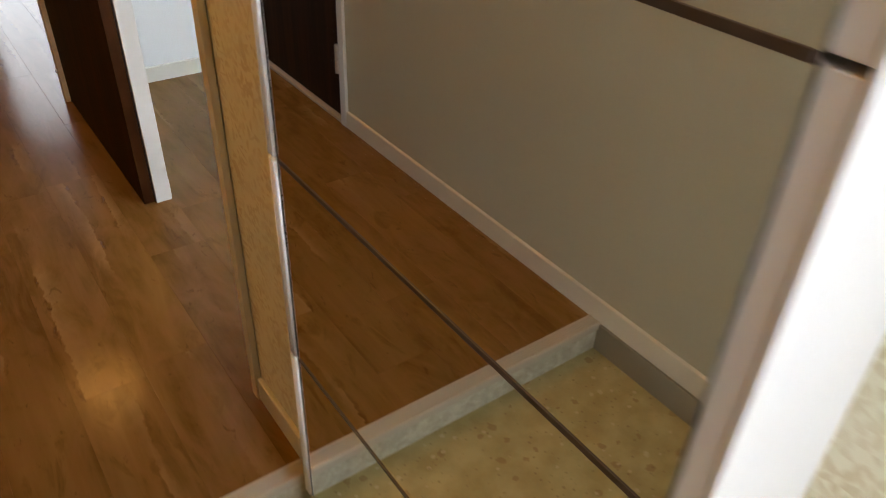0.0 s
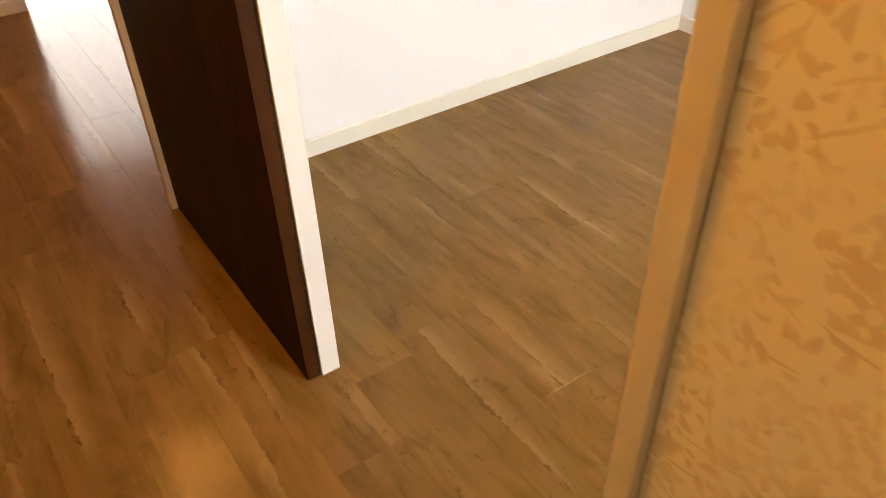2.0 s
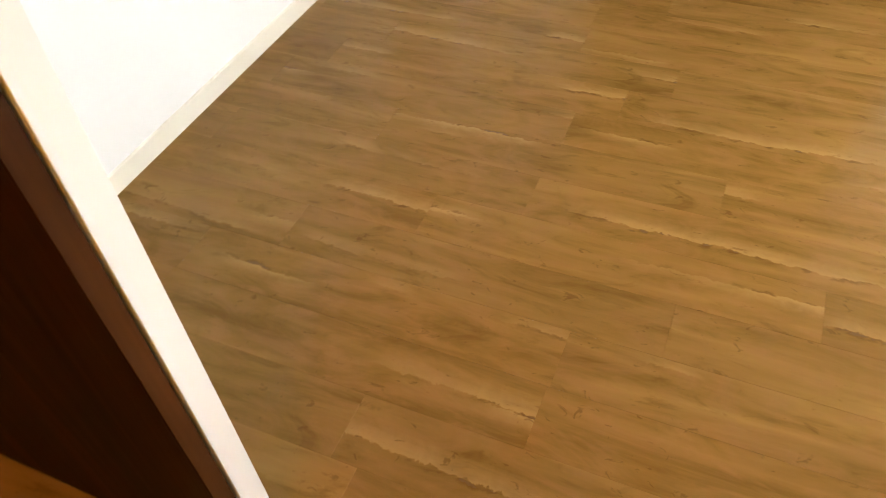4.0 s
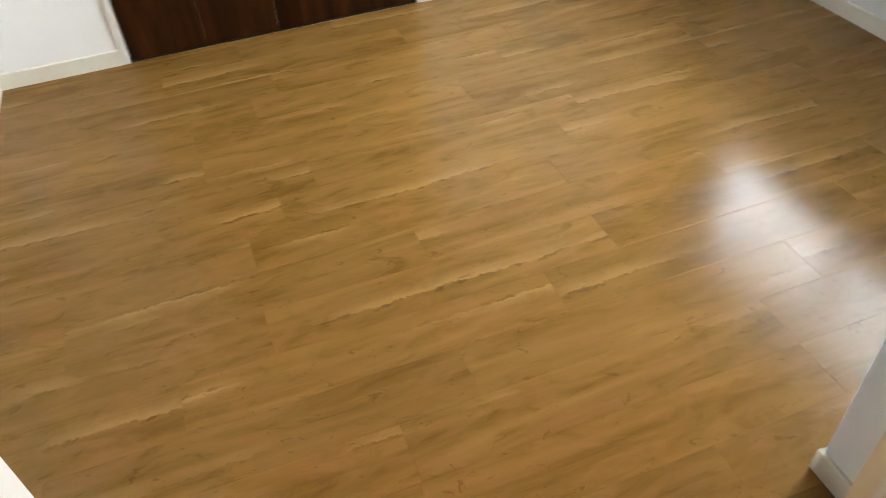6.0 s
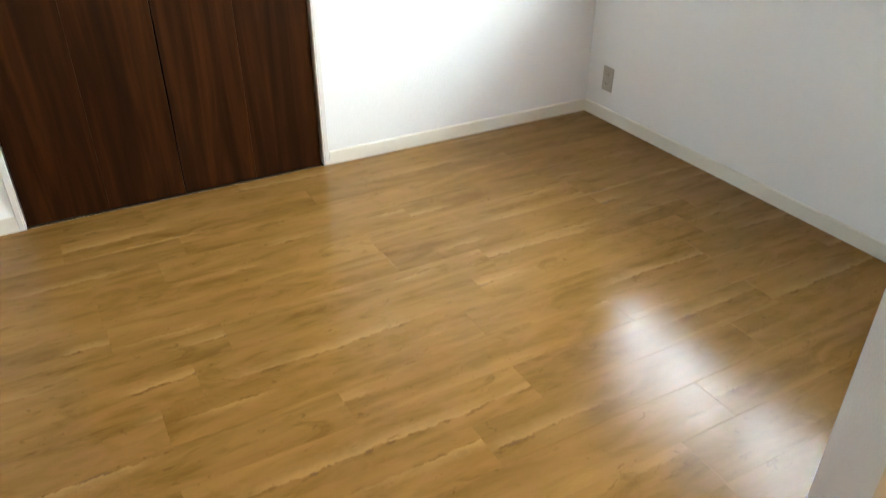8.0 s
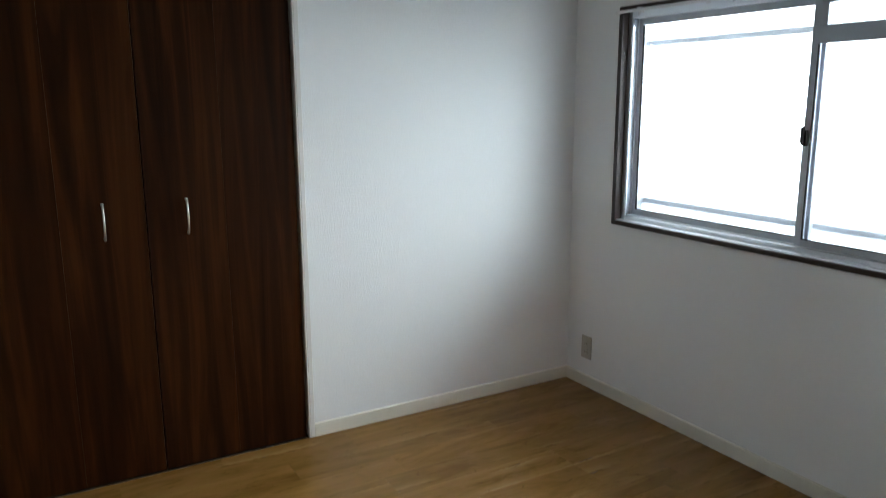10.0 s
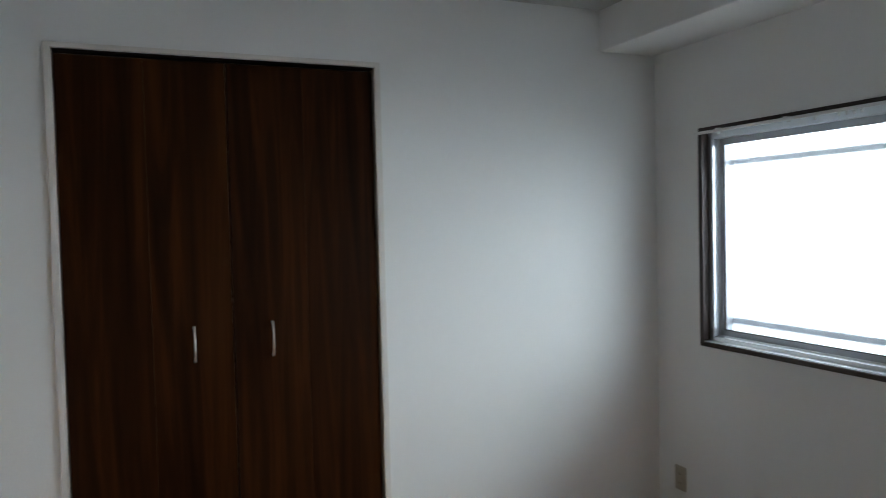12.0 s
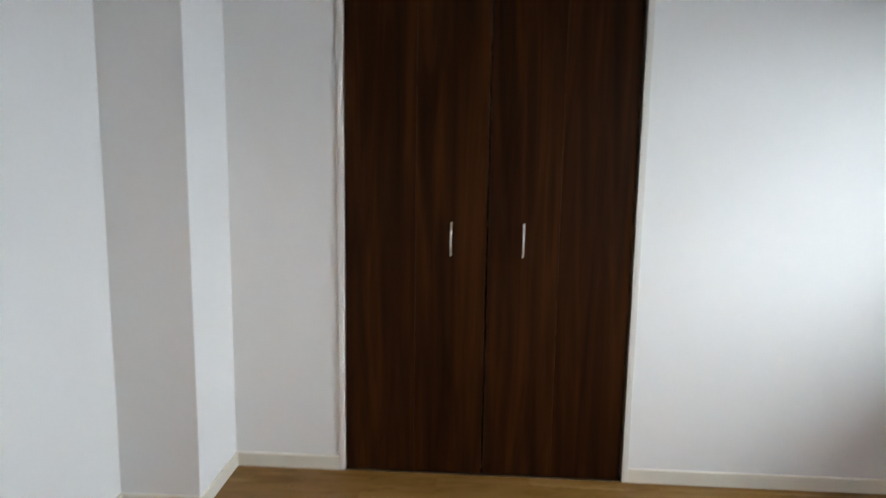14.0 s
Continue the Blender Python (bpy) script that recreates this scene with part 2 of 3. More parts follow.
def mat_terrazzo():
    k = Mat("terrazzo", 0.42, spec=0.4)
    ground = k.ramp(k.noise(14.0, 4), [(0.35, (0.33, 0.265, 0.105)), (0.65, (0.44, 0.37, 0.175))])
    for scale, cut, colour in ((24, 0.30, (0.24, 0.135, 0.045)), (44, 0.27, (0.56, 0.47, 0.31)), (75, 0.24, (0.19, 0.115, 0.05))):
        v = k.node("ShaderNodeTexVoronoi", Scale=scale)
        k.link(k.mapped((1, 1, 1)), v.inputs["Vector"])
        pick = k.node("ShaderNodeSeparateColor")
        k.link(v.outputs["Color"], pick.inputs[0])
        d = k.math("ADD", v.outputs["Distance"], k.math("MULTIPLY", k.noise(55.0, 3), 0.55))
        chip = k.math("MULTIPLY", k.math("LESS_THAN", d, cut + 0.20), k.math("LESS_THAN", pick.outputs[0], 0.45))
        ground = k.mix(k.math("MULTIPLY", chip, 0.55), ground, colour)
    k.set("Base Color", ground)
    k.bump(k.noise(60.0, 3), 0.08, 0.001)
    return k.m


def mat_marble():
    k = Mat("kerb_stone", 0.35)
    v = k.ramp(k.noise(34.0, 5, 0.65, None, 0.4), [(0.35, (0.36, 0.33, 0.24)), (0.5, (0.44, 0.41, 0.31)), (0.66, (0.55, 0.52, 0.41))])
    k.set("Base Color", v)
    k.bump(k.noise(50.0, 3), 0.1, 0.001)
    return k.m


def mat_plain(name, colour, rough=0.5, spec=0.4):
    k = Mat(name, rough, spec=spec)
    k.set("Base Color", k.mix(k.math("MULTIPLY", k.noise(25.0, 3), 0.2), colour, tuple(c * 0.8 for c in colour)))
    return k.m


def mat_glow(name, colour, strength):
    k = Mat(name, 0.4)
    k.set("Base Color", (*colour, 1)), k.set("Emission Color", (*colour, 1)), k.set("Emission Strength", strength)
    return k.m


def mat_mirror():
    k = Mat("mirror_silver", 0.015, 1.0)
    k.set("Base Color", k.mix(k.math("MULTIPLY", k.noise(3.0, 2), 0.2), (0.80, 0.81, 0.79), (0.74, 0.75, 0.73)))
    return k.m


def mat_frosted():
    k = Mat("frosted_glass", 0.21, spec=0.5)
    k.set("Base Color", (0.97, 0.985, 1.0, 1)), k.set("Transmission Weight", 1.0), k.set("IOR", 1.45)
    k.bump(k.noise(55.0, 2), 0.25, 0.002)
    return k.m


PLANK = mat_plank()
WHITE = mat_white_wall()
FLORAL = mat_floral()
CREAM = mat_white_wall("cream_wallpaper", (0.50, 0.455, 0.325))
HALLCASING = mat_paint("cream_casing", (0.66, 0.59, 0.45))
# Ceiling colour is darkened to cut the light it bounces onto the walls.
CEILING = mat_white_wall("dimmed_ceiling_paper", (0.50, 0.50, 0.49))
TRIM = mat_paint("cream_trim", (0.68, 0.645, 0.555))
CASING = mat_paint("white_casing", (0.66, 0.632, 0.59))
DARK = mat_dark_wood(lift=1.15)
EDGE = mat_dark_wood("brown_edge_band", 2.4)
DARKER = mat_dark_wood("dark_door_wood", 1.05)
BROWN = mat_paint("brown_window_trim", (0.036, 0.023, 0.020), 0.55)
ALU = mat_metal("aluminium", (0.80, 0.83, 0.86), 0.26)
# Darker aluminium: the shade of parts standing against the window is in its colour.
SHADEDALU = mat_metal("dull_shaded_aluminium", (0.46, 0.48, 0.52), 0.42)
STEEL = mat_metal("brushed_steel", (0.72, 0.70, 0.67), 0.25)
CHROME = mat_metal("silver_white_edge", (0.95, 0.93, 0.97), 0.32, 0.02, 0.2)
BLACK = mat_plain("black_gasket", (0.012, 0.009, 0.008), 0.75, 0.15)
CHANNEL = mat_paint("brown_pull_channel", (0.055, 0.034, 0.024), 0.35)
GLOSSWHITE = mat_paint("white_lacquer", (0.78, 0.76, 0.78), 0.25)
MIRROR = mat_mirror()
GLASS = mat_frosted()
TERRAZZO = mat_terrazzo()
KERB = mat_marble()
NOSING = mat_paint("beige_nosing", (0.46, 0.40, 0.31), 0.35)
SKIRT = mat_plain("stone_skirting", (0.28, 0.24, 0.165), 0.45)
PLATE = mat_plain("outlet_plastic", (0.42, 0.39, 0.33), 0.4)
RAILWHITE = mat_plain("curtain_rail_white", (0.70, 0.70, 0.70), 0.35)
SUB = mat_plain("subfloor", (0.16, 0.09, 0.04), 0.8)
CONCRETE = mat_plain("concrete", (0.40, 0.39, 0.37), 0.8)
SKYGLOW = mat_glow("overcast_sky", (0.90, 0.96, 1.0), 5.0)
LAMPGLOW = mat_glow("warm_diffuser", (1.0, 0.62, 0.28), 6.0)


# ---- building blocks ----
def block(bm, x0, x1, y0, y1, z0, z1, bevel=0.0, seg=2, mi=0):
    r = bmesh.ops.create_cube(bm, size=1.0)
    bmesh.ops.scale(bm, vec=(abs(x1 - x0), abs(y1 - y0), abs(z1 - z0)), verts=r["verts"])
    bmesh.ops.translate(bm, vec=((x0 + x1) / 2, (y0 + y1) / 2, (z0 + z1) / 2), verts=r["verts"])
    faces = {f for v in r["verts"] for f in v.link_faces}
    for f in faces:
        f.material_index = mi
    if bevel:
        edges = list({e for v in r["verts"] for e in v.link_edges})
        bmesh.ops.bevel(bm, geom=edges, offset=bevel, segments=seg, affect="EDGES", profile=0.5)
    return bm


def boxes(*rows, bevel=0.0):
    bm = bmesh.new()
    for r in rows:
        block(bm, *r, bevel=bevel)
    return bm


def mesh(name, bm, mats, smooth=False):
    me = bpy.data.meshes.new(name)
    bmesh.ops.recalc_face_normals(bm, faces=bm.faces)
    bm.to_mesh(me)
    bm.free()
    for m in mats if isinstance(mats, (list, tuple)) else [mats]:
        me.materials.append(m)
    if smooth:
        me.polygons.foreach_set("use_smooth", [True] * len(me.polygons))
    return me


def structure(name, bm, mats, label, category, smooth=False):
    return tagged(new(name, mesh(name, bm, mats, smooth)), label, category, kind="structure")


def thing(name, at, label, category, group="", kind=""):
    ob = new(name)
    ob.location = at
    ob.empty_display_size = 0.1
    return tagged(ob, label, category, group, kind)


def part(name, bm, mats, parent, label="", smooth=False):
    """Links a bmesh, drawn in the coordinates of the thing, as one mesh under it."""
    ob = new(name, mesh(name, bm, mats, smooth))
    ob.parent = parent
    return tagged(ob, label) if label else ob


def floral_sides(bm, xs):
    for f in bm.faces:
        f.normal_update()
        if f.normal.x < -0.9 and any(abs(f.calc_center_median().x - x) < 0.02 for x in xs):
            f.material_index = 1
    return bm


def rod(bm, a, b, r, seg=12):
    a, b = Vector(a), Vector(b)
    d = b - a
    m = Matrix.Translation((a + b) / 2) @ d.to_track_quat("Z", "Y").to_matrix().to_4x4()
    bmesh.ops.create_cone(bm, cap_ends=True, segments=seg, radius1=r, radius2=r, depth=d.length, matrix=m)
    return bm


def sweep(bm, pts, r, seg=10, squash=1.0):
    """A bent round bar through the points."""
    rings = []
    for i, p in enumerate(pts):
        d = (Vector(pts[min(i + 1, len(pts) - 1)]) - Vector(pts[max(i - 1, 0)])).normalized()
        side = d.orthogonal().normalized() if abs(d.x) > 0.99 else d.cross(Vector((0, 1, 0))).normalized()
        up = d.cross(side).normalized()
        rings.append([bm.verts.new(Vector(p) + side * r * math.cos(2 * math.pi * k / seg) + up * r * squash * math.sin(2 * math.pi * k / seg)) for k in range(seg)])
    for a, b in zip(rings, rings[1:]):
        for k in range(seg):
            bm.faces.new((a[k], a[(k + 1) % seg], b[(k + 1) % seg], b[k]))
    bm.faces.new(rings[0]), bm.faces.new(reversed(rings[-1]))
    return bm


# ---- walls, ceiling, ground ----
structure("wall_hall_left", boxes(
    (HALL_L - 0.1, HALL_L, -0.545, 2.245, -0.2, CEIL), (HALL_L - 0.1, HALL_L, 2.245, 3.005, 2.04, CEIL),
    (HALL_L - 0.1, HALL_L, 3.005, 3.05, -0.2, CEIL)), CREAM, "cream wallpapered hall wall with a doorway", "wall")
for row, label in (
        ((0.835, BOX_X, WIN_Y, 0.253, -0.2, CEIL), "partition stub between the entrance and the room"),
        ((0.975, BOX_X, 0.253, 0.906, -0.2, CEIL), "thin white wall behind the shoe cabinet"),
        ((HALL_R, 0.975, 0.253, 0.906, 2.09, CEIL), "wallpapered wall above the shoe cabinet"),
        ((HALL_R, BOX_X, 0.906, BOX_Y, -0.2, CEIL), "partition end with cream floral wallpaper on the hall side"),
        ((HALL_R, ROOM_L, BOX_Y, 1.204, 0, CEIL), "partition with cream floral wallpaper beside the doorway")):
    structure("wall_hall_right", floral_sides(boxes(row), (HALL_R, 0.835)), [WHITE, FLORAL], label, "wall")
structure("wall_over_doorway", floral_sides(boxes((HALL_R, ROOM_L, 1.204, FAR_Y, OPEN_H + 0.04, CEIL)), (HALL_R,)), [WHITE, FLORAL],
    "wallpapered wall above the sliding doorway", "wall")
structure("wall_behind_sliding_door", boxes((0.778, ROOM_L, OPEN1 + 0.02, FAR_Y, 0, OPEN_H + 0.04)), WHITE, "thin white wall behind the open sliding door", "wall")
structure("wall_window", boxes(
    (0.71, WX0, WIN_Y - 0.15, WIN_Y, -0.2, CEIL), (WX1, ROOM_R + 0.1, WIN_Y - 0.15, WIN_Y, -0.2, CEIL),
    (WX0, WX1, WIN_Y - 0.15, WIN_Y, -0.2, WZ0), (WX0, WX1, WIN_Y - 0.15, WIN_Y, WZ1, CEIL)), WHITE,
    "white wallpapered wall under and round the window", "wall")
# Unseen wall behind the camera; the opening's width meters daylight into the hall.
structure("wall_entrance", boxes(
    (HALL_L - 0.1, 0.49, WIN_Y - 0.15, WIN_Y, -0.2, CEIL), (0.70, 0.71, WIN_Y - 0.15, WIN_Y, -0.2, CEIL), (0.49, 0.70, WIN_Y - 0.15, WIN_Y, 1.95, CEIL)),
    WHITE, "unseen entrance wall, its opening narrowed to limit the daylight", "wall")
structure("wall_closet", boxes(
    (ROOM_R, ROOM_R + 0.1, WIN_Y - 0.15, CLO0, 0, CEIL), (ROOM_R, ROOM_R + 0.1, CLO1, FAR_Y, 0, CEIL), (ROOM_R, ROOM_R + 0.1, CLO0, CLO1, CLO_H, CEIL)),
    WHITE, "white wallpapered wall with a built-in closet", "wall")
structure("wall_closet_inside", boxes((3.95, 4.0, 0.9, 2.3, 0, CEIL), (ROOM_R + 0.1, 3.95, 0.9, 0.95, 0, CEIL), (ROOM_R + 0.1, 3.95, 2.25, 2.3, 0, CEIL), (ROOM_R + 0.1, 3.95, 0.95, 2.25, -0.2, 0)),
    WHITE, "plain inside of the closet", "wall")
structure("wall_far", boxes((0.778, ROOM_R + 0.1, FAR_Y, FAR_Y + 0.1, 0, CEIL)), WHITE, "white wallpapered far wall of the room", "wall")
structure("wall_pillar", boxes((2.949, ROOM_R, 2.642, FAR_Y, 0, CEIL), bevel=0.004), WHITE, "white wallpapered pillar in the corner", "pillar")
structure("ceiling_beam", boxes((BOX_X, ROOM_R, WIN_Y, -0.08, 2.195, CEIL), bevel=0.006), WHITE, "white boxed beam above the window", "beam")
structure("ceiling", boxes((LIV_L - 0.1, ROOM_R + 0.1, WIN_Y - 0.15, LIV_Y + 0.15, CEIL, CEIL + 0.12), (ROOM_R + 0.1, 4.0, 0.9, 2.3, CEIL, CEIL + 0.12)), CEILING, "plain white ceiling, greyed to cut its bounced light", "ceiling")
structure("wall_living_left", boxes((LIV_L - 0.1, LIV_L, 2.95, LIV_Y + 0.15, -0.2, CEIL), (LIV_L, HALL_L - 0.1, 2.95, 3.05, -0.2, CEIL)), WHITE, "plain white wall at the end of the hall", "wall")
structure("wall_hall_end", boxes((LIV_L, 0.733, 4.98, 5.08, 0, CEIL), (1.65, ROOM_R, 4.98, 5.08, 0, CEIL), (0.733, 1.65, 4.98, 5.08, 2.1, CEIL)), WHITE, "plain white wall with an opening at the end of the hall", "wall")
structure("wall_living_right", boxes((ROOM_R, ROOM_R + 0.1, 3.05, LIV_Y + 0.15, -0.2, CEIL)), WHITE, "plain white side wall", "wall")
structure("wall_living_end", boxes((LIV_L, 0.84, LIV_Y, LIV_Y + 0.15, -0.2, CEIL), (2.06, ROOM_R, LIV_Y, LIV_Y + 0.15, -0.2, CEIL), (0.84, 2.06, LIV_Y, LIV_Y + 0.15, 2.1, CEIL)),
    WHITE, "plain white end wall with a tall window opening", "wall")
structure("ground", boxes((-400, 400, -400, 400, -3.3, -3.0)), CONCRETE, "grey ground far below outside", "ground")
structure("outside_landing", boxes((-3, 6, -2.2, WIN_Y - 0.15, -0.3, -0.12)), CONCRETE, "grey concrete access landing outside", "pavement")
structure("ceiling_outside", boxes((-3, 6.2, -2.3, WIN_Y - 0.15, 3.34, 3.5)), CONCRETE, "concrete slab above the outside landing", "ceiling")
structure("backdrop", boxes((-3, 6.2, -2.36, -2.34, -0.1, 3.34)), SKYGLOW, "pale bright overcast sky beyond the landing", "sky")
structure("outside_parapet", boxes((-3, 6.2, -2.3, -2.2, -0.12, 0.40)), CONCRETE, "concrete parapet of the outside landing", "wall")
structure("genkan_floor", boxes((HALL_L, 0.835, WIN_Y - 0.15, 0.984, -0.2, GENKAN_Z)), TERRAZZO, "beige terrazzo entrance floor with brown chips", "floor")

# ---- step up from the entrance ----
structure("kerb", boxes((HALL_L, HALL_R, 0.984, 1.0, GENKAN_Z - 0.05, -0.022), bevel=0.002), KERB, "pale mottled stone riser of the entrance step", "step")
bm = bmesh.new()
profile = [(STEP_Y, 0.003), (STEP_Y - 0.006, 0.0035)]
for i in range(4):
    y = STEP_Y - 0.008 - i * 0.006
    profile += [(y, 0.0035), (y - 0.0015, 0.0012), (y - 0.003, 0.0012), (y - 0.0045, 0.0035)]
profile += [(0.982, 0.003), (0.979, -0.002), (0.979, -0.018), (0.983, -0.022), (STEP_Y, -0.022)]
ends = [[bm.verts.new((x, y, z)) for y, z in profile] for x in (HALL_L, HALL_R)]
for i in range(len(profile)):
    j = (i + 1) % len(profile)
    bm.faces.new((ends[0][i], ends[0][j], ends[1][j], ends[1][i]))
bm.faces.new(ends[0]), bm.faces.new(reversed(ends[1]))
structure("step_nosing", bm, NOSING, "grooved beige nosing strip along the step edge", "trim")
structure("skirting_entrance", boxes((HALL_L, HALL_L + 0.012, WIN_Y, 0.984, GENKAN_Z, -0.004), bevel=0.002), SKIRT, "grey stone skirting above the entrance floor", "baseboard")


# ---- baseboards ----
def baseboard(x0, y0, x1, y1, nx, ny, label="cream painted baseboard", paint=TRIM):
    """A strip along a wall from one point to the other; (nx, ny) points into the room."""
    bm = bmesh.new()
    h, t = 0.06, 0.009
    prof = [(0, 0), (t, 0), (t, h - 0.004), (t - 0.001, h - 0.0015), (t - 0.0035, h), (0, h)]
    rows = [[bm.verts.new((x + nx * d, y + ny * d, z)) for d, z in prof] for x, y in ((x0, y0), (x1, y1))]
    for i in range(len(prof)):
        j = (i + 1) % len(prof)
        bm.faces.new((rows[0][i], rows[0][j], rows[1][j], rows[1][i]))
    bm.faces.new(rows[0]), bm.faces.new(reversed(rows[1]))
    return structure("baseboard", bm, paint, label, "baseboard")


baseboard(HALL_L, WIN_Y, HALL_L, 2.215, 1, 0, "cream baseboard along the hall wall", HALLCASING)
baseboard(HALL_R, STEP_Y, HALL_R, 1.2035, -1, 0, "cream baseboard under the floral wallpaper")
baseboard(BOX_X, WIN_Y, BOX_X, BOX_Y, 1, 0)
baseboard(ROOM_L, BOX_Y, BOX_X + 0.009, BOX_Y, 0, 1)
baseboard(BOX_X + 0.009, WIN_Y, ROOM_R, WIN_Y, 0, 1, "cream baseboard under the window")
baseboard(ROOM_R, WIN_Y + 0.009, ROOM_R, CLO0 - 0.0195, -1, 0, "cream baseboard beside the closet")
baseboard(ROOM_R, CLO1 + 0.0195, ROOM_R, 2.633, -1, 0, "cream baseboard beside the closet")
baseboard(2.94, 2.642, ROOM_R, 2.642, 0, -1, "cream baseboard round the pillar")
baseboard(2.949, 2.642, 2.949, FAR_Y - 0.009, -1, 0, "cream baseboard round the pillar")
baseboard(ROOM_L, FAR_Y, 2.949, FAR_Y, 0, -1, "cream baseboard along the far wall")
baseboard(ROOM_L, OPEN1 + 0.02, ROOM_L, FAR_Y - 0.009, 1, 0)
baseboard(LIV_L, 4.98, 0.733, 4.98, 0, -1, "cream baseboard at the end of the hall")
baseboard(ROOM_L, BOX_Y + 0.009, ROOM_L, 1.2035, 1, 0)

# ---- sliding doorway between hall and room ----
door = thing("sliding_doorway", (HALL_R, OPEN0, 0), "white door frame of the sliding doorway", "door frame", kind="structure")
ox, oy = HALL_R, OPEN0
part("jamb", boxes((0.0, 0.110, -0.0115, 0.0, 0, OPEN_H), bevel=0.0008), HALLCASING, door)
part("casing", boxes((-0.014, -0.0005, -0.026, 0.0, 0, OPEN_H + 0.04), bevel=0.002), HALLCASING, door)
part("casing", boxes((0.1035, 0.114, -0.026, -0.012, 0, OPEN_H + 0.04), bevel=0.002), CASING, door)
part("jamb", boxes((0.062, 0.106, OPEN1 - oy, OPEN1 - oy + 0.02, 0, OPEN_H), bevel=0.0015), CASING, door)
part("head", boxes((-0.014, 0.110, -0.012, FAR_Y - oy, OPEN_H, OPEN_H + 0.04), bevel=0.002), CASING, door)
part("end_post", boxes((0.012, 0.0675, 2.914 - oy, 2.948 - oy, 0, OPEN_H), bevel=0.002), HALLCASING, door)
# Stud added in place of a small bright glint beside the post.
stud = rod(bmesh.new(), (0.005, 2.922 - oy, 0.118), (0.0125, 2.922 - oy, 0.118), 0.006)
part("glint_stud", stud, STEEL, door, "small metal stud added for the glint low on the end post", True)
part("door_stop", boxes((0.066, 0.078, 0.0, 0.006, 0, OPEN_H), bevel=0.001), CASING, door)

leaf = thing("sliding_door", (0.738, 2.079, 0.0), "dark brown wooden sliding door pushed open along the hall", "door")
part("leaf", boxes((0.0, 0.030, 0.0, 0.829, 0.004, 2.055), bevel=0.0015), DARKER, leaf)
part("edge_band", boxes((0.0005, 0.0295, -0.0012, 0.0008, 0.005, 2.054)), EDGE, leaf, "lighter brown edge band")
bm = boxes((-0.0025, 0.002, 0.045, 0.075, 0.92, 1.08), bevel=0.001)
part("recessed_pull", bm, STEEL, leaf, "brushed metal recessed pull")

# ---- closed door on the hall's other side, seen in the mirror ----
d2 = thing("door_2", (HALL_L, 2.245, 0.0), "dark brown closed hinged door in a white frame", "door", kind="structure")
part("leaf", boxes((-0.045, -0.012, 0.012, 0.748, 0.012, 2.03), bevel=0.0015), DARKER, d2)
part("frame", boxes((-0.10, 0.010, 0.0, 0.010, 0, 2.04), bevel=0.0015), CASING, d2)
part("frame", boxes((-0.10, 0.010, 0.75, 0.76, 0, 2.04), bevel=0.0015), CASING, d2)
part("frame", boxes((-0.10, 0.010, 0.0, 0.76, 2.032, 2.04), bevel=0.0015), CASING, d2)
part("casing", boxes((0.0005, 0.012, -0.03, 0.0, 0, 2.07), bevel=0.002), CASING, d2)
part("casing", boxes((0.0005, 0.012, 0.76, 0.79, 0, 2.07), bevel=0.002), CASING, d2)
part("casing", boxes((0.0005, 0.012, 0.0, 0.76, 2.04, 2.07), bevel=0.002), CASING, d2)
part("threshold", boxes((-0.10, 0.008, 0.010, 0.75, 0.0, 0.010), bevel=0.002), NOSING, d2)
for z in (0.235, 1.0, 1.75):
    h = bmesh.new()
    rod(h, (0.010, 0.018, z - 0.05), (0.010, 0.018, z - 0.002), 0.008)
    rod(h, (0.010, 0.018, z + 0.002), (0.010, 0.018, z + 0.05), 0.008)
    block(h, -0.0125, -0.0105, 0.018, 0.045, z - 0.05, z + 0.05)
    block(h, -0.0115, 0.003, 0.0165, 0.0185, z - 0.05, z + 0.05)
    part("hinge", h, STEEL, d2, "silver butt hinge")


# ---- closet with folding doors ----
closet = thing("closet_doorway", (ROOM_R, CLO0, 0), "white frame of the built-in closet", "door frame", kind="structure")
W = CLO1 - CLO0
part("casing", boxes((-0.009, 0.0, -0.019, 0.0, 0, CLO_H + 0.019), bevel=0.002), CASING, closet)
part("casing", boxes((-0.009, 0.0, W, W + 0.019, 0, CLO_H + 0.019), bevel=0.002), CASING, closet)
part("casing", boxes((-0.009, 0.0, 0.0, W, CLO_H, CLO_H + 0.019), bevel=0.002), CASING, closet)
part("lining", boxes((-0.008, 0.098, 0.0, 0.006, 0, CLO_H), bevel=0.001), CASING, closet)
part("lining", boxes((-0.008, 0.098, W - 0.006, W, 0, CLO_H), bevel=0.001), CASING, closet)
part("floor_guide", boxes((0.0, 0.06, 0.006, W - 0.006, 0.0005, 0.004)), BLACK, closet, "dark floor strip under the doors")
part("head_track", boxes((0.002, 0.06, 0.006, W - 0.006, CLO_H - 0.006, CLO_H - 0.001)), BLACK, closet, "dark top track")


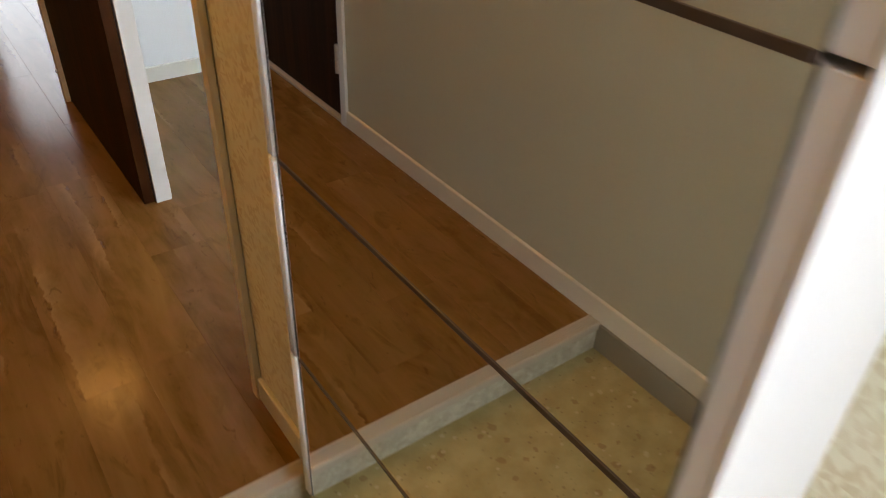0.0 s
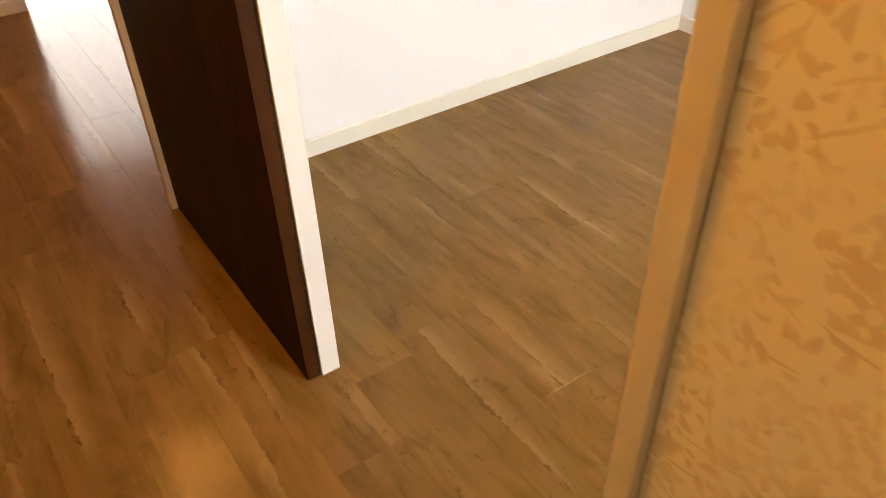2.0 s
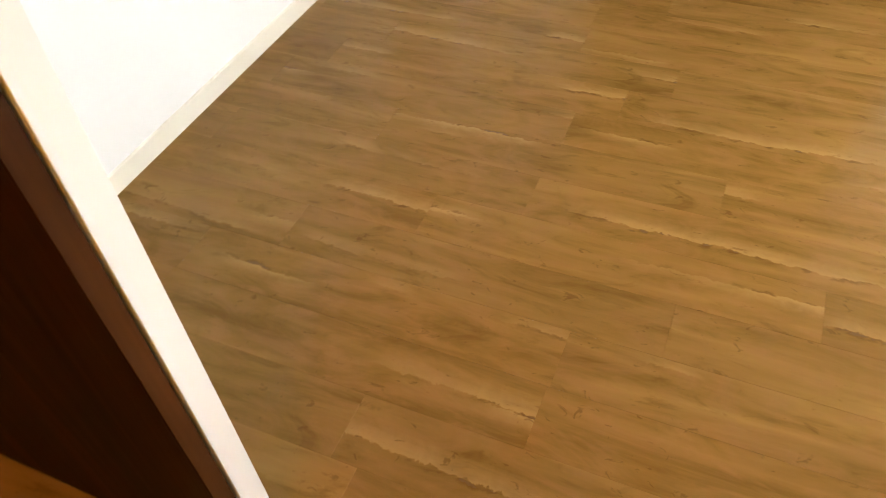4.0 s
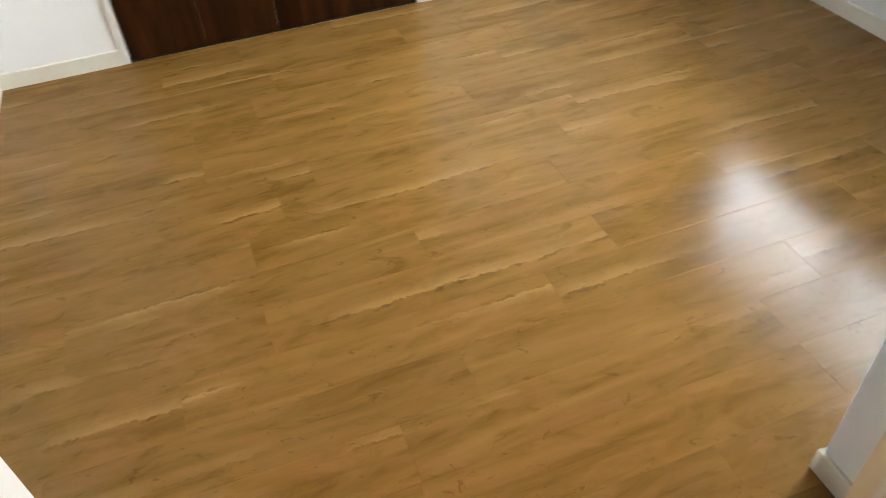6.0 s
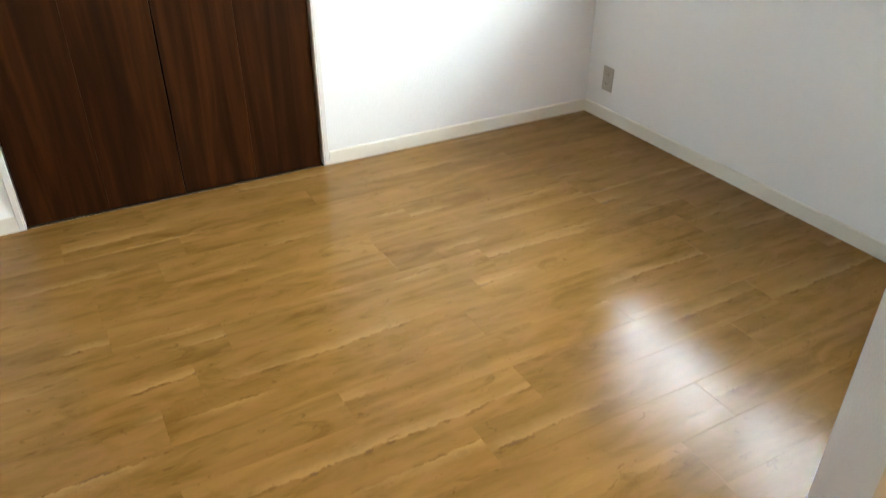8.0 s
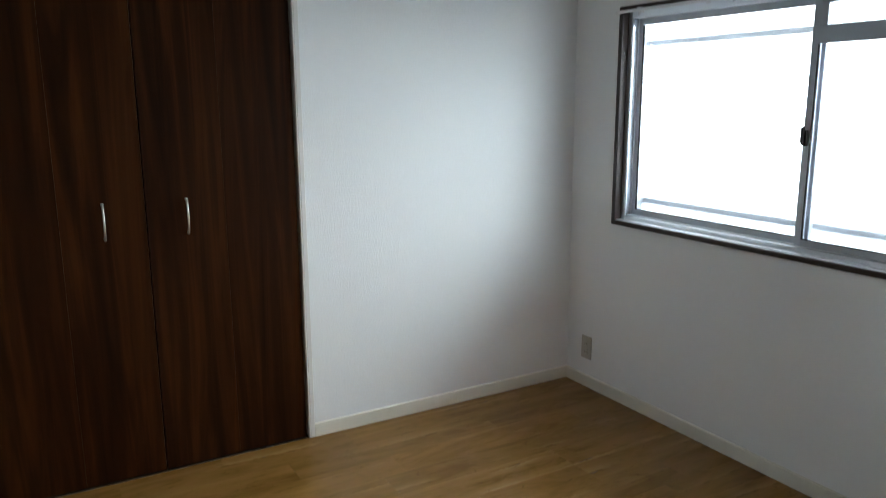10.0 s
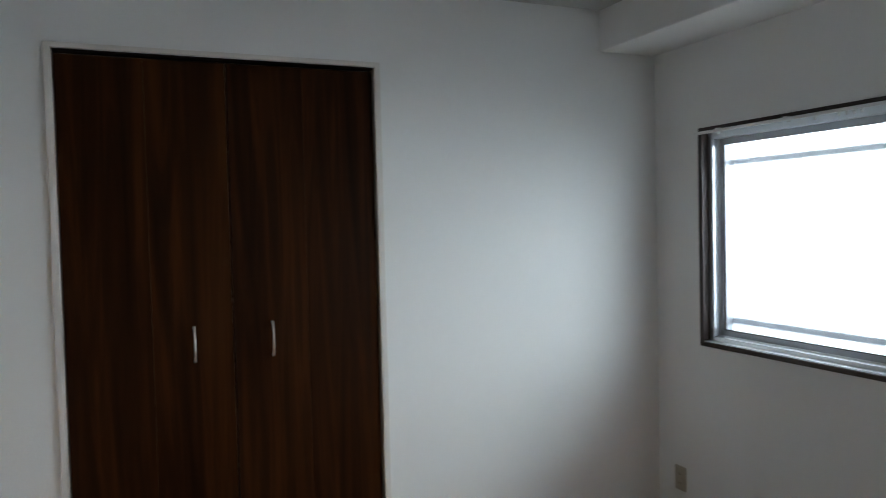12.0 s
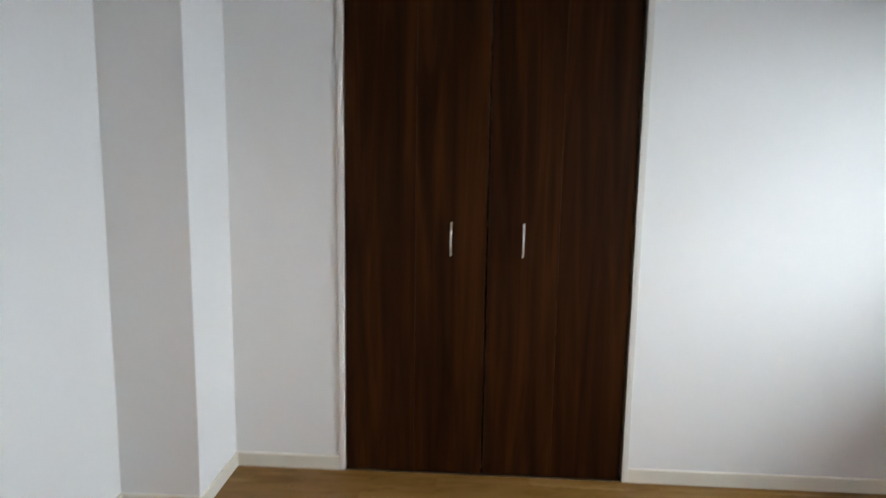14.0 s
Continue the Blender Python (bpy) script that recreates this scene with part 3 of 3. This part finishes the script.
def folding_door(y, hinge_low):
    """Two hinged panels; the pull sits on the panel at the middle of the closet."""
    w = (W - 0.012 - 0.016) / 2
    n = w / 2
    d = thing("folding_closet_door", (ROOM_R + 0.006, y, 0.006), "dark walnut folding closet door with a silver bow handle, closed", "closet door", "closet doors")
    for i in (0, 1):
        bm = bmesh.new()
        block(bm, 0.0, 0.022, i * n + 0.0002, (i + 1) * n - 0.0002, 0, CLO_H - 0.024, bevel=0.0002, seg=1)
        p = part("panel", bm, DARK, d)
        if i == (1 if hinge_low else 0):
            hy = (i + 0.5) * n
            hb = bmesh.new()
            pts = []
            for k in range(13):
                u = k / 12
                pts.append((-0.006 - 0.020 * math.sin(math.pi * u) ** 0.6, hy, 0.930 + 0.126 * u))
            sweep(hb, pts, 0.0048, 10, 0.8)
            for z in (0.930, 1.056):
                rod(hb, (0.0, hy, z), (-0.008, hy, z), 0.0052, 10)
            h = part("handle", hb, STEEL, p, "silver bow handle", True)
    pin = bmesh.new()
    rod(pin, (0.011, (2 * n - 0.025) if hinge_low else 0.025, CLO_H - 0.031), (0.011, (2 * n - 0.025) if hinge_low else 0.025, CLO_H - 0.020), 0.004)
    part("guide_pin", pin, STEEL, d)
    for z in (0.3, 1.0, 1.75):
        hg = bmesh.new()
        rod(hg, (0.0235, n, z), (0.0235, n, z + 0.06), 0.003, 8)
        part("hinge", hg, STEEL, d)
    return d


folding_door(CLO0 + 0.0145, True)
folding_door(CLO0 + 0.0145 + (W - 0.012 - 0.016) / 2 + 0.003, False)

# ---- window ----
win = thing("window_1", (WX0, WIN_Y, WZ0), "two-leaf sliding window with frosted glass, aluminium sashes and brown trim", "window", kind="structure")
ww, wh = WX1 - WX0, WZ1 - WZ0
part("trim", boxes((-0.0, 0.022, -0.085, 0.010, 0, wh), bevel=0.002), BROWN, win)
part("trim", boxes((ww - 0.022, ww, -0.085, 0.010, 0, wh), bevel=0.002), BROWN, win)
part("trim", boxes((0.022, ww - 0.022, -0.085, 0.010, wh - 0.022, wh), bevel=0.002), BROWN, win)
part("window_sill", boxes((0.022, ww - 0.022, -0.085, 0.012, 0, 0.020), bevel=0.003), BROWN, win)
a0, a1, b0, b1 = 0.022, ww - 0.022, 0.020, wh - 0.022
for r in ((a0, a0 + 0.020, b0, b1), (a1 - 0.020, a1, b0, b1), (a0 + 0.020, a1 - 0.020, b1 - 0.028, b1), (a0 + 0.020, a1 - 0.020, b0, b0 + 0.022)):
    part("window_frame", boxes((r[0], r[1], -0.148, -0.028, r[2], r[3]), bevel=0.0015), SHADEDALU if r[1] - r[0] < 0.1 else ALU, win)
part("sill_track", boxes((a0, a1, -0.0275, 0.003, b0 - 0.0005, b0 + 0.005), bevel=0.001), ALU, win)
for x in (a0 + 0.0205, a1 - 0.0245):
    for y in (-0.036, -0.068, -0.098):
        part("jamb_rib", boxes((x, x + 0.004, y - 0.004, y + 0.004, b0 + 0.023, b1 - 0.029), bevel=0.001), ALU, win)
for y in (-0.052, -0.082):
    part("sash_track", boxes((a0 + 0.02, a1 - 0.02, y - 0.002, y + 0.002, b0 + 0.022, b0 + 0.030)), ALU, win)


def sash(x0, x1, y, vent):
    z0, z1, s = b0 + 0.026, b1 - 0.026, 0.026
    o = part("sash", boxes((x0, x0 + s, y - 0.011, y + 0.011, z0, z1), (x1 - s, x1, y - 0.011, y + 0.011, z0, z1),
                           (x0 + s, x1 - s, y - 0.011, y + 0.011, z0, z0 + 0.024), (x0 + s, x1 - s, y - 0.011, y + 0.011, z1 - 0.03, z1), bevel=0.0015), SHADEDALU, win)
    lights = [(z0 + 0.024, z1 - 0.03)]
    if vent:
        zb = 1.605 - WZ0
        part("transom", boxes((x0 + s, x1 - s, y - 0.014, y + 0.016, zb, zb + 0.060), bevel=0.0015), SHADEDALU, o)
        part("vent_post", boxes((x1 - s - 0.030, x1 - s, y - 0.014, y + 0.016, zb + 0.0605, z1 - 0.0305), bevel=0.0015), SHADEDALU, o)
        lights = [(z0 + 0.024, zb), (zb + 0.060, z1 - 0.03)]
    for xe in (x0 + s, x1 - s - 0.003):
        part("gasket", boxes((xe, xe + 0.003, y + 0.003, y + 0.0105, z0 + 0.0245, z1 - 0.0305)), BLACK, o)
    part("gasket", boxes((x0 + s + 0.003, x1 - s - 0.003, y + 0.003, y + 0.0105, z0 + 0.0245, z0 + 0.0275)), BLACK, o)
    for za, zb in lights:
        g = part("pane", boxes((x0 + s - 0.004, x1 - s + 0.004, y - 0.0025, y + 0.0025, za - 0.004, zb + 0.004)), GLASS, o)
        g.visible_shadow = False
    return o


mid = (a0 + a1) / 2
sash(mid - 0.018, a1 - 0.020, -0.082, False)
inner = sash(a0 + 0.020, mid + 0.018, -0.052, True)
part("crescent_lock", boxes((mid - 0.002, mid + 0.016, -0.0405, -0.028, 0.405, 0.460), (mid + 0.004, mid + 0.012, -0.0285, -0.014, 0.415, 0.475), bevel=0.002), BLACK, inner, "dark crescent lock")

rail = thing("curtain_rail", (WX0, WIN_Y, WZ1), "white metal curtain rail with runners above the window", "curtain rail")
part("rail", boxes((0.0, ww, 0.020, 0.034, -0.031, -0.019), bevel=0.002), RAILWHITE, rail)
for x in (0.05, 0.45, 0.90, 1.35, 1.70):
    part("bracket", boxes((x - 0.010, x + 0.010, 0.0105, 0.034, -0.019, -0.015), (x - 0.010, x + 0.010, 0.0105, 0.0135, -0.036, -0.015), bevel=0.001), RAILWHITE, rail)
for x in (0.08, 0.56, 0.78, 0.81, 0.84, 0.87, 1.03, 1.06, 1.09, 1.12, 1.22, 1.70):
    rb = bmesh.new()
    rod(rb, (x - 0.004, 0.027, -0.034), (x + 0.004, 0.027, -0.034), 0.004, 10)
    rod(rb, (x - 0.0015, 0.027, -0.041), (x + 0.0015, 0.027, -0.041), 0.0055, 12)
    part("runner", rb, RAILWHITE, rail)

grille = thing("window_screen", (WX0, WIN_Y - 0.161, WZ0), "outer screen frame behind the frosted glass", "window screen")
for z in (0.090, 0.800):
    part("rail", boxes((-0.03, ww + 0.03, -0.006, 0.010, z, z + 0.030), bevel=0.003), SHADEDALU, grille)
for x in (-0.03, ww + 0.01):
    part("post", boxes((x, x + 0.02, -0.006, 0.010, 0.1205, 0.7995), bevel=0.003), ALU, grille)

out = thing("wall_outlet", (3.195, WIN_Y, 0.202), "beige double wall outlet low on the window wall", "outlet")
part("plate", boxes((-0.036, 0.036, 0.0, 0.006, -0.058, 0.058), bevel=0.0025), PLATE, out)
for z in (-0.022, 0.022):
    s = part("socket", boxes((-0.013, 0.013, 0.005, 0.0085, z - 0.016, z + 0.016), bevel=0.0015), PLATE, out)
    for x in (-0.006, 0.006):
        part("slot", boxes((x - 0.001, x + 0.001, 0.0083, 0.0088, z - 0.004, z + 0.004)), BLACK, s)

# ---- mirrored shoe cabinet ----
cab = thing("shoe_cabinet", (0.662, 0.253, 0.0), "tall slim shoe cabinet with stacked mirrored flap doors", "shoe cabinet")
CW = 0.652
part("body", boxes((0.034, 0.300, 0.002, CW - 0.002, GENKAN_Z, 2.085), bevel=0.002), GLOSSWHITE, cab)
part("side_panel", boxes((0.0015, 0.1725, -0.005, -0.0001, GENKAN_Z, 2.085), bevel=0.001), GLOSSWHITE, cab)
part("plinth", boxes((0.010, 0.034, 0.004, CW - 0.004, GENKAN_Z, 0.060), bevel=0.002), GLOSSWHITE, cab)
for i in range(6):
    z0 = 0.0685 + i * 0.333
    z1 = z0 + 0.3275
    fl = part("flap_door", boxes((0.002, 0.032, 0.0, 0.020, z0, z1), (0.002, 0.032, CW - 0.022, CW, z0, z1), (0.006, 0.032, 0.020, CW - 0.022, z0, z1), bevel=0.001), GLOSSWHITE, cab, "white framed flap door")
    part("mirror", boxes((0.0, 0.0045, 0.0215, CW - 0.0245, z0 + 0.0003, z1 - 0.0003)), MIRROR, fl, "silvered mirror pane")
    part("pull_channel", boxes((-0.0014, 0.006, 0.024, CW - 0.0245, z1 - 0.0004, z1 + 0.0058), bevel=0.0004), CHANNEL, fl, "dark brown pull strip")
    for ey in (CW - 0.006, CW - 0.0155):
        eb = bmesh.new()
        rod(eb, (0, 0, z0), (0, 0, z1), 0.0044, 28)
        bmesh.ops.scale(eb, vec=(1.15, 1.0, 1.0), verts=eb.verts)
        bmesh.ops.translate(eb, vec=(0.0005, ey, 0), verts=eb.verts)
        part("edge_strip", eb, CHROME, fl, "silvery white edge strip", True)
    part("gasket", boxes((-0.0005, 0.005, CW - 0.0245, CW - 0.022, z0, z1)), BLACK, fl)

# ---- ceiling lamps in the hall ----
def ceiling_lamp(x, y, r, label):
    cl = thing("ceiling_lamp", (x, y, CEIL), label, "ceiling lamp", "hall ceiling lamps")
    bm = bmesh.new()
    bmesh.ops.create_cone(bm, cap_ends=True, segments=32, radius1=r * 1.05, radius2=r * 1.15, depth=0.02, matrix=Matrix.Translation((0, 0, -0.01)))
    part("base", bm, RAILWHITE, cl, "", True)
    bm = bmesh.new()
    bmesh.ops.create_cone(bm, cap_ends=True, segments=32, radius1=r * 0.92, radius2=r, depth=0.02, matrix=Matrix.Translation((0, 0, -0.031)))
    part("diffuser", bm, LAMPGLOW, cl, "warm glowing diffuser", True)


ceiling_lamp(0.66, 3.95, 0.21, "large round ceiling lamp with a warm glowing diffuser")
ceiling_lamp(0.05, 1.75, 0.12, "small round ceiling lamp with a warm glowing diffuser")

# ---- plank floor ----
structure("subfloor", boxes((HALL_L, 0.97, 1.0, FAR_Y, -0.2, -0.014), (0.97, ROOM_R, WIN_Y, FAR_Y, -0.2, -0.014), (LIV_L, ROOM_R, FAR_Y, LIV_Y, -0.2, -0.014)), SUB, "subfloor under the planks", "floor")
floor = thing("floor", (0, 0, 0), "glossy oak-look plank floor running along the hall", "floor", kind="structure")
PW, PL, PX = 0.1465, 0.907, 0.0865
ENDS = {8: 0.826, 9: 0.636, 10: 1.253, 12: 1.501}
rng = random.Random(5)
made = {}


def plank_mesh(w, l):
    key = (round(w, 4), round(l, 4))
    if key not in made:
        bm = bmesh.new()
        e, t = 0.0005, 0.012
        lo = [bm.verts.new((x, y, -t)) for x, y in ((0, 0), (w, 0), (w, l), (0, l))]
        md = [bm.verts.new((x, y, -e)) for x, y in ((0, 0), (w, 0), (w, l), (0, l))]
        hi = [bm.verts.new((x, y, 0)) for x, y in ((e, e), (w - e, e), (w - e, l - e), (e, l - e))]
        for a, b in ((lo, md), (md, hi)):
            for i in range(4):
                bm.faces.new((a[i], a[(i + 1) % 4], b[(i + 1) % 4], b[i]))
        bm.faces.new(hi)
        made[key] = mesh("plank", bm, PLANK)
    return made[key]


rest_v, rest_f = [], []
for c in range(-12, 24):
    x0, x1 = PX + c * PW, PX + (c + 1) * PW
    start = rng.uniform(0, PL)
    start = ENDS.get(c, start) % PL
    if x1 < HALL_L:
        lo = 3.05
    elif x0 < 0.72:
        lo = STEP_Y
    elif x0 < 0.9:
        lo = 1.0
    else:
        lo = WIN_Y
    if x1 < LIV_L or x0 > ROOM_R:
        continue
    xa, xb = max(x0, LIV_L if lo > 3 else (HALL_L if x0 < HALL_L else x0)), min(x1, ROOM_R)
    y = start - 3 * PL
    while y < LIV_Y:
        ya, yb = max(y, lo), min(y + PL, LIV_Y)
        y += PL
        if yb - ya < 0.01:
            continue
        w, l = xb - xa - 0.00003, yb - ya - 0.00003
        if ya > 4.6:
            n = len(rest_v)
            rest_v += [(xa, ya, 0), (xa + w, ya, 0), (xa + w, ya + l, 0), (xa, ya + l, 0), (xa, ya, -0.012), (xa + w, ya, -0.012), (xa + w, ya + l, -0.012), (xa, ya + l, -0.012)]
            rest_f += [(n, n + 1, n + 2, n + 3), (n, n + 4, n + 5, n + 1), (n + 1, n + 5, n + 6, n + 2), (n + 2, n + 6, n + 7, n + 3), (n + 3, n + 7, n + 4, n)]
            continue
        p = new("plank", plank_mesh(w, l))
        p.location = (xa, ya, 0)
        p.parent = floor
me = bpy.data.meshes.new("far_planks")
me.from_pydata(rest_v, [], rest_f)
me.materials.append(PLANK)
o = new("far_planks", me)
o.parent = floor
tagged(o, "far planks of the same floor", kind="stuff")
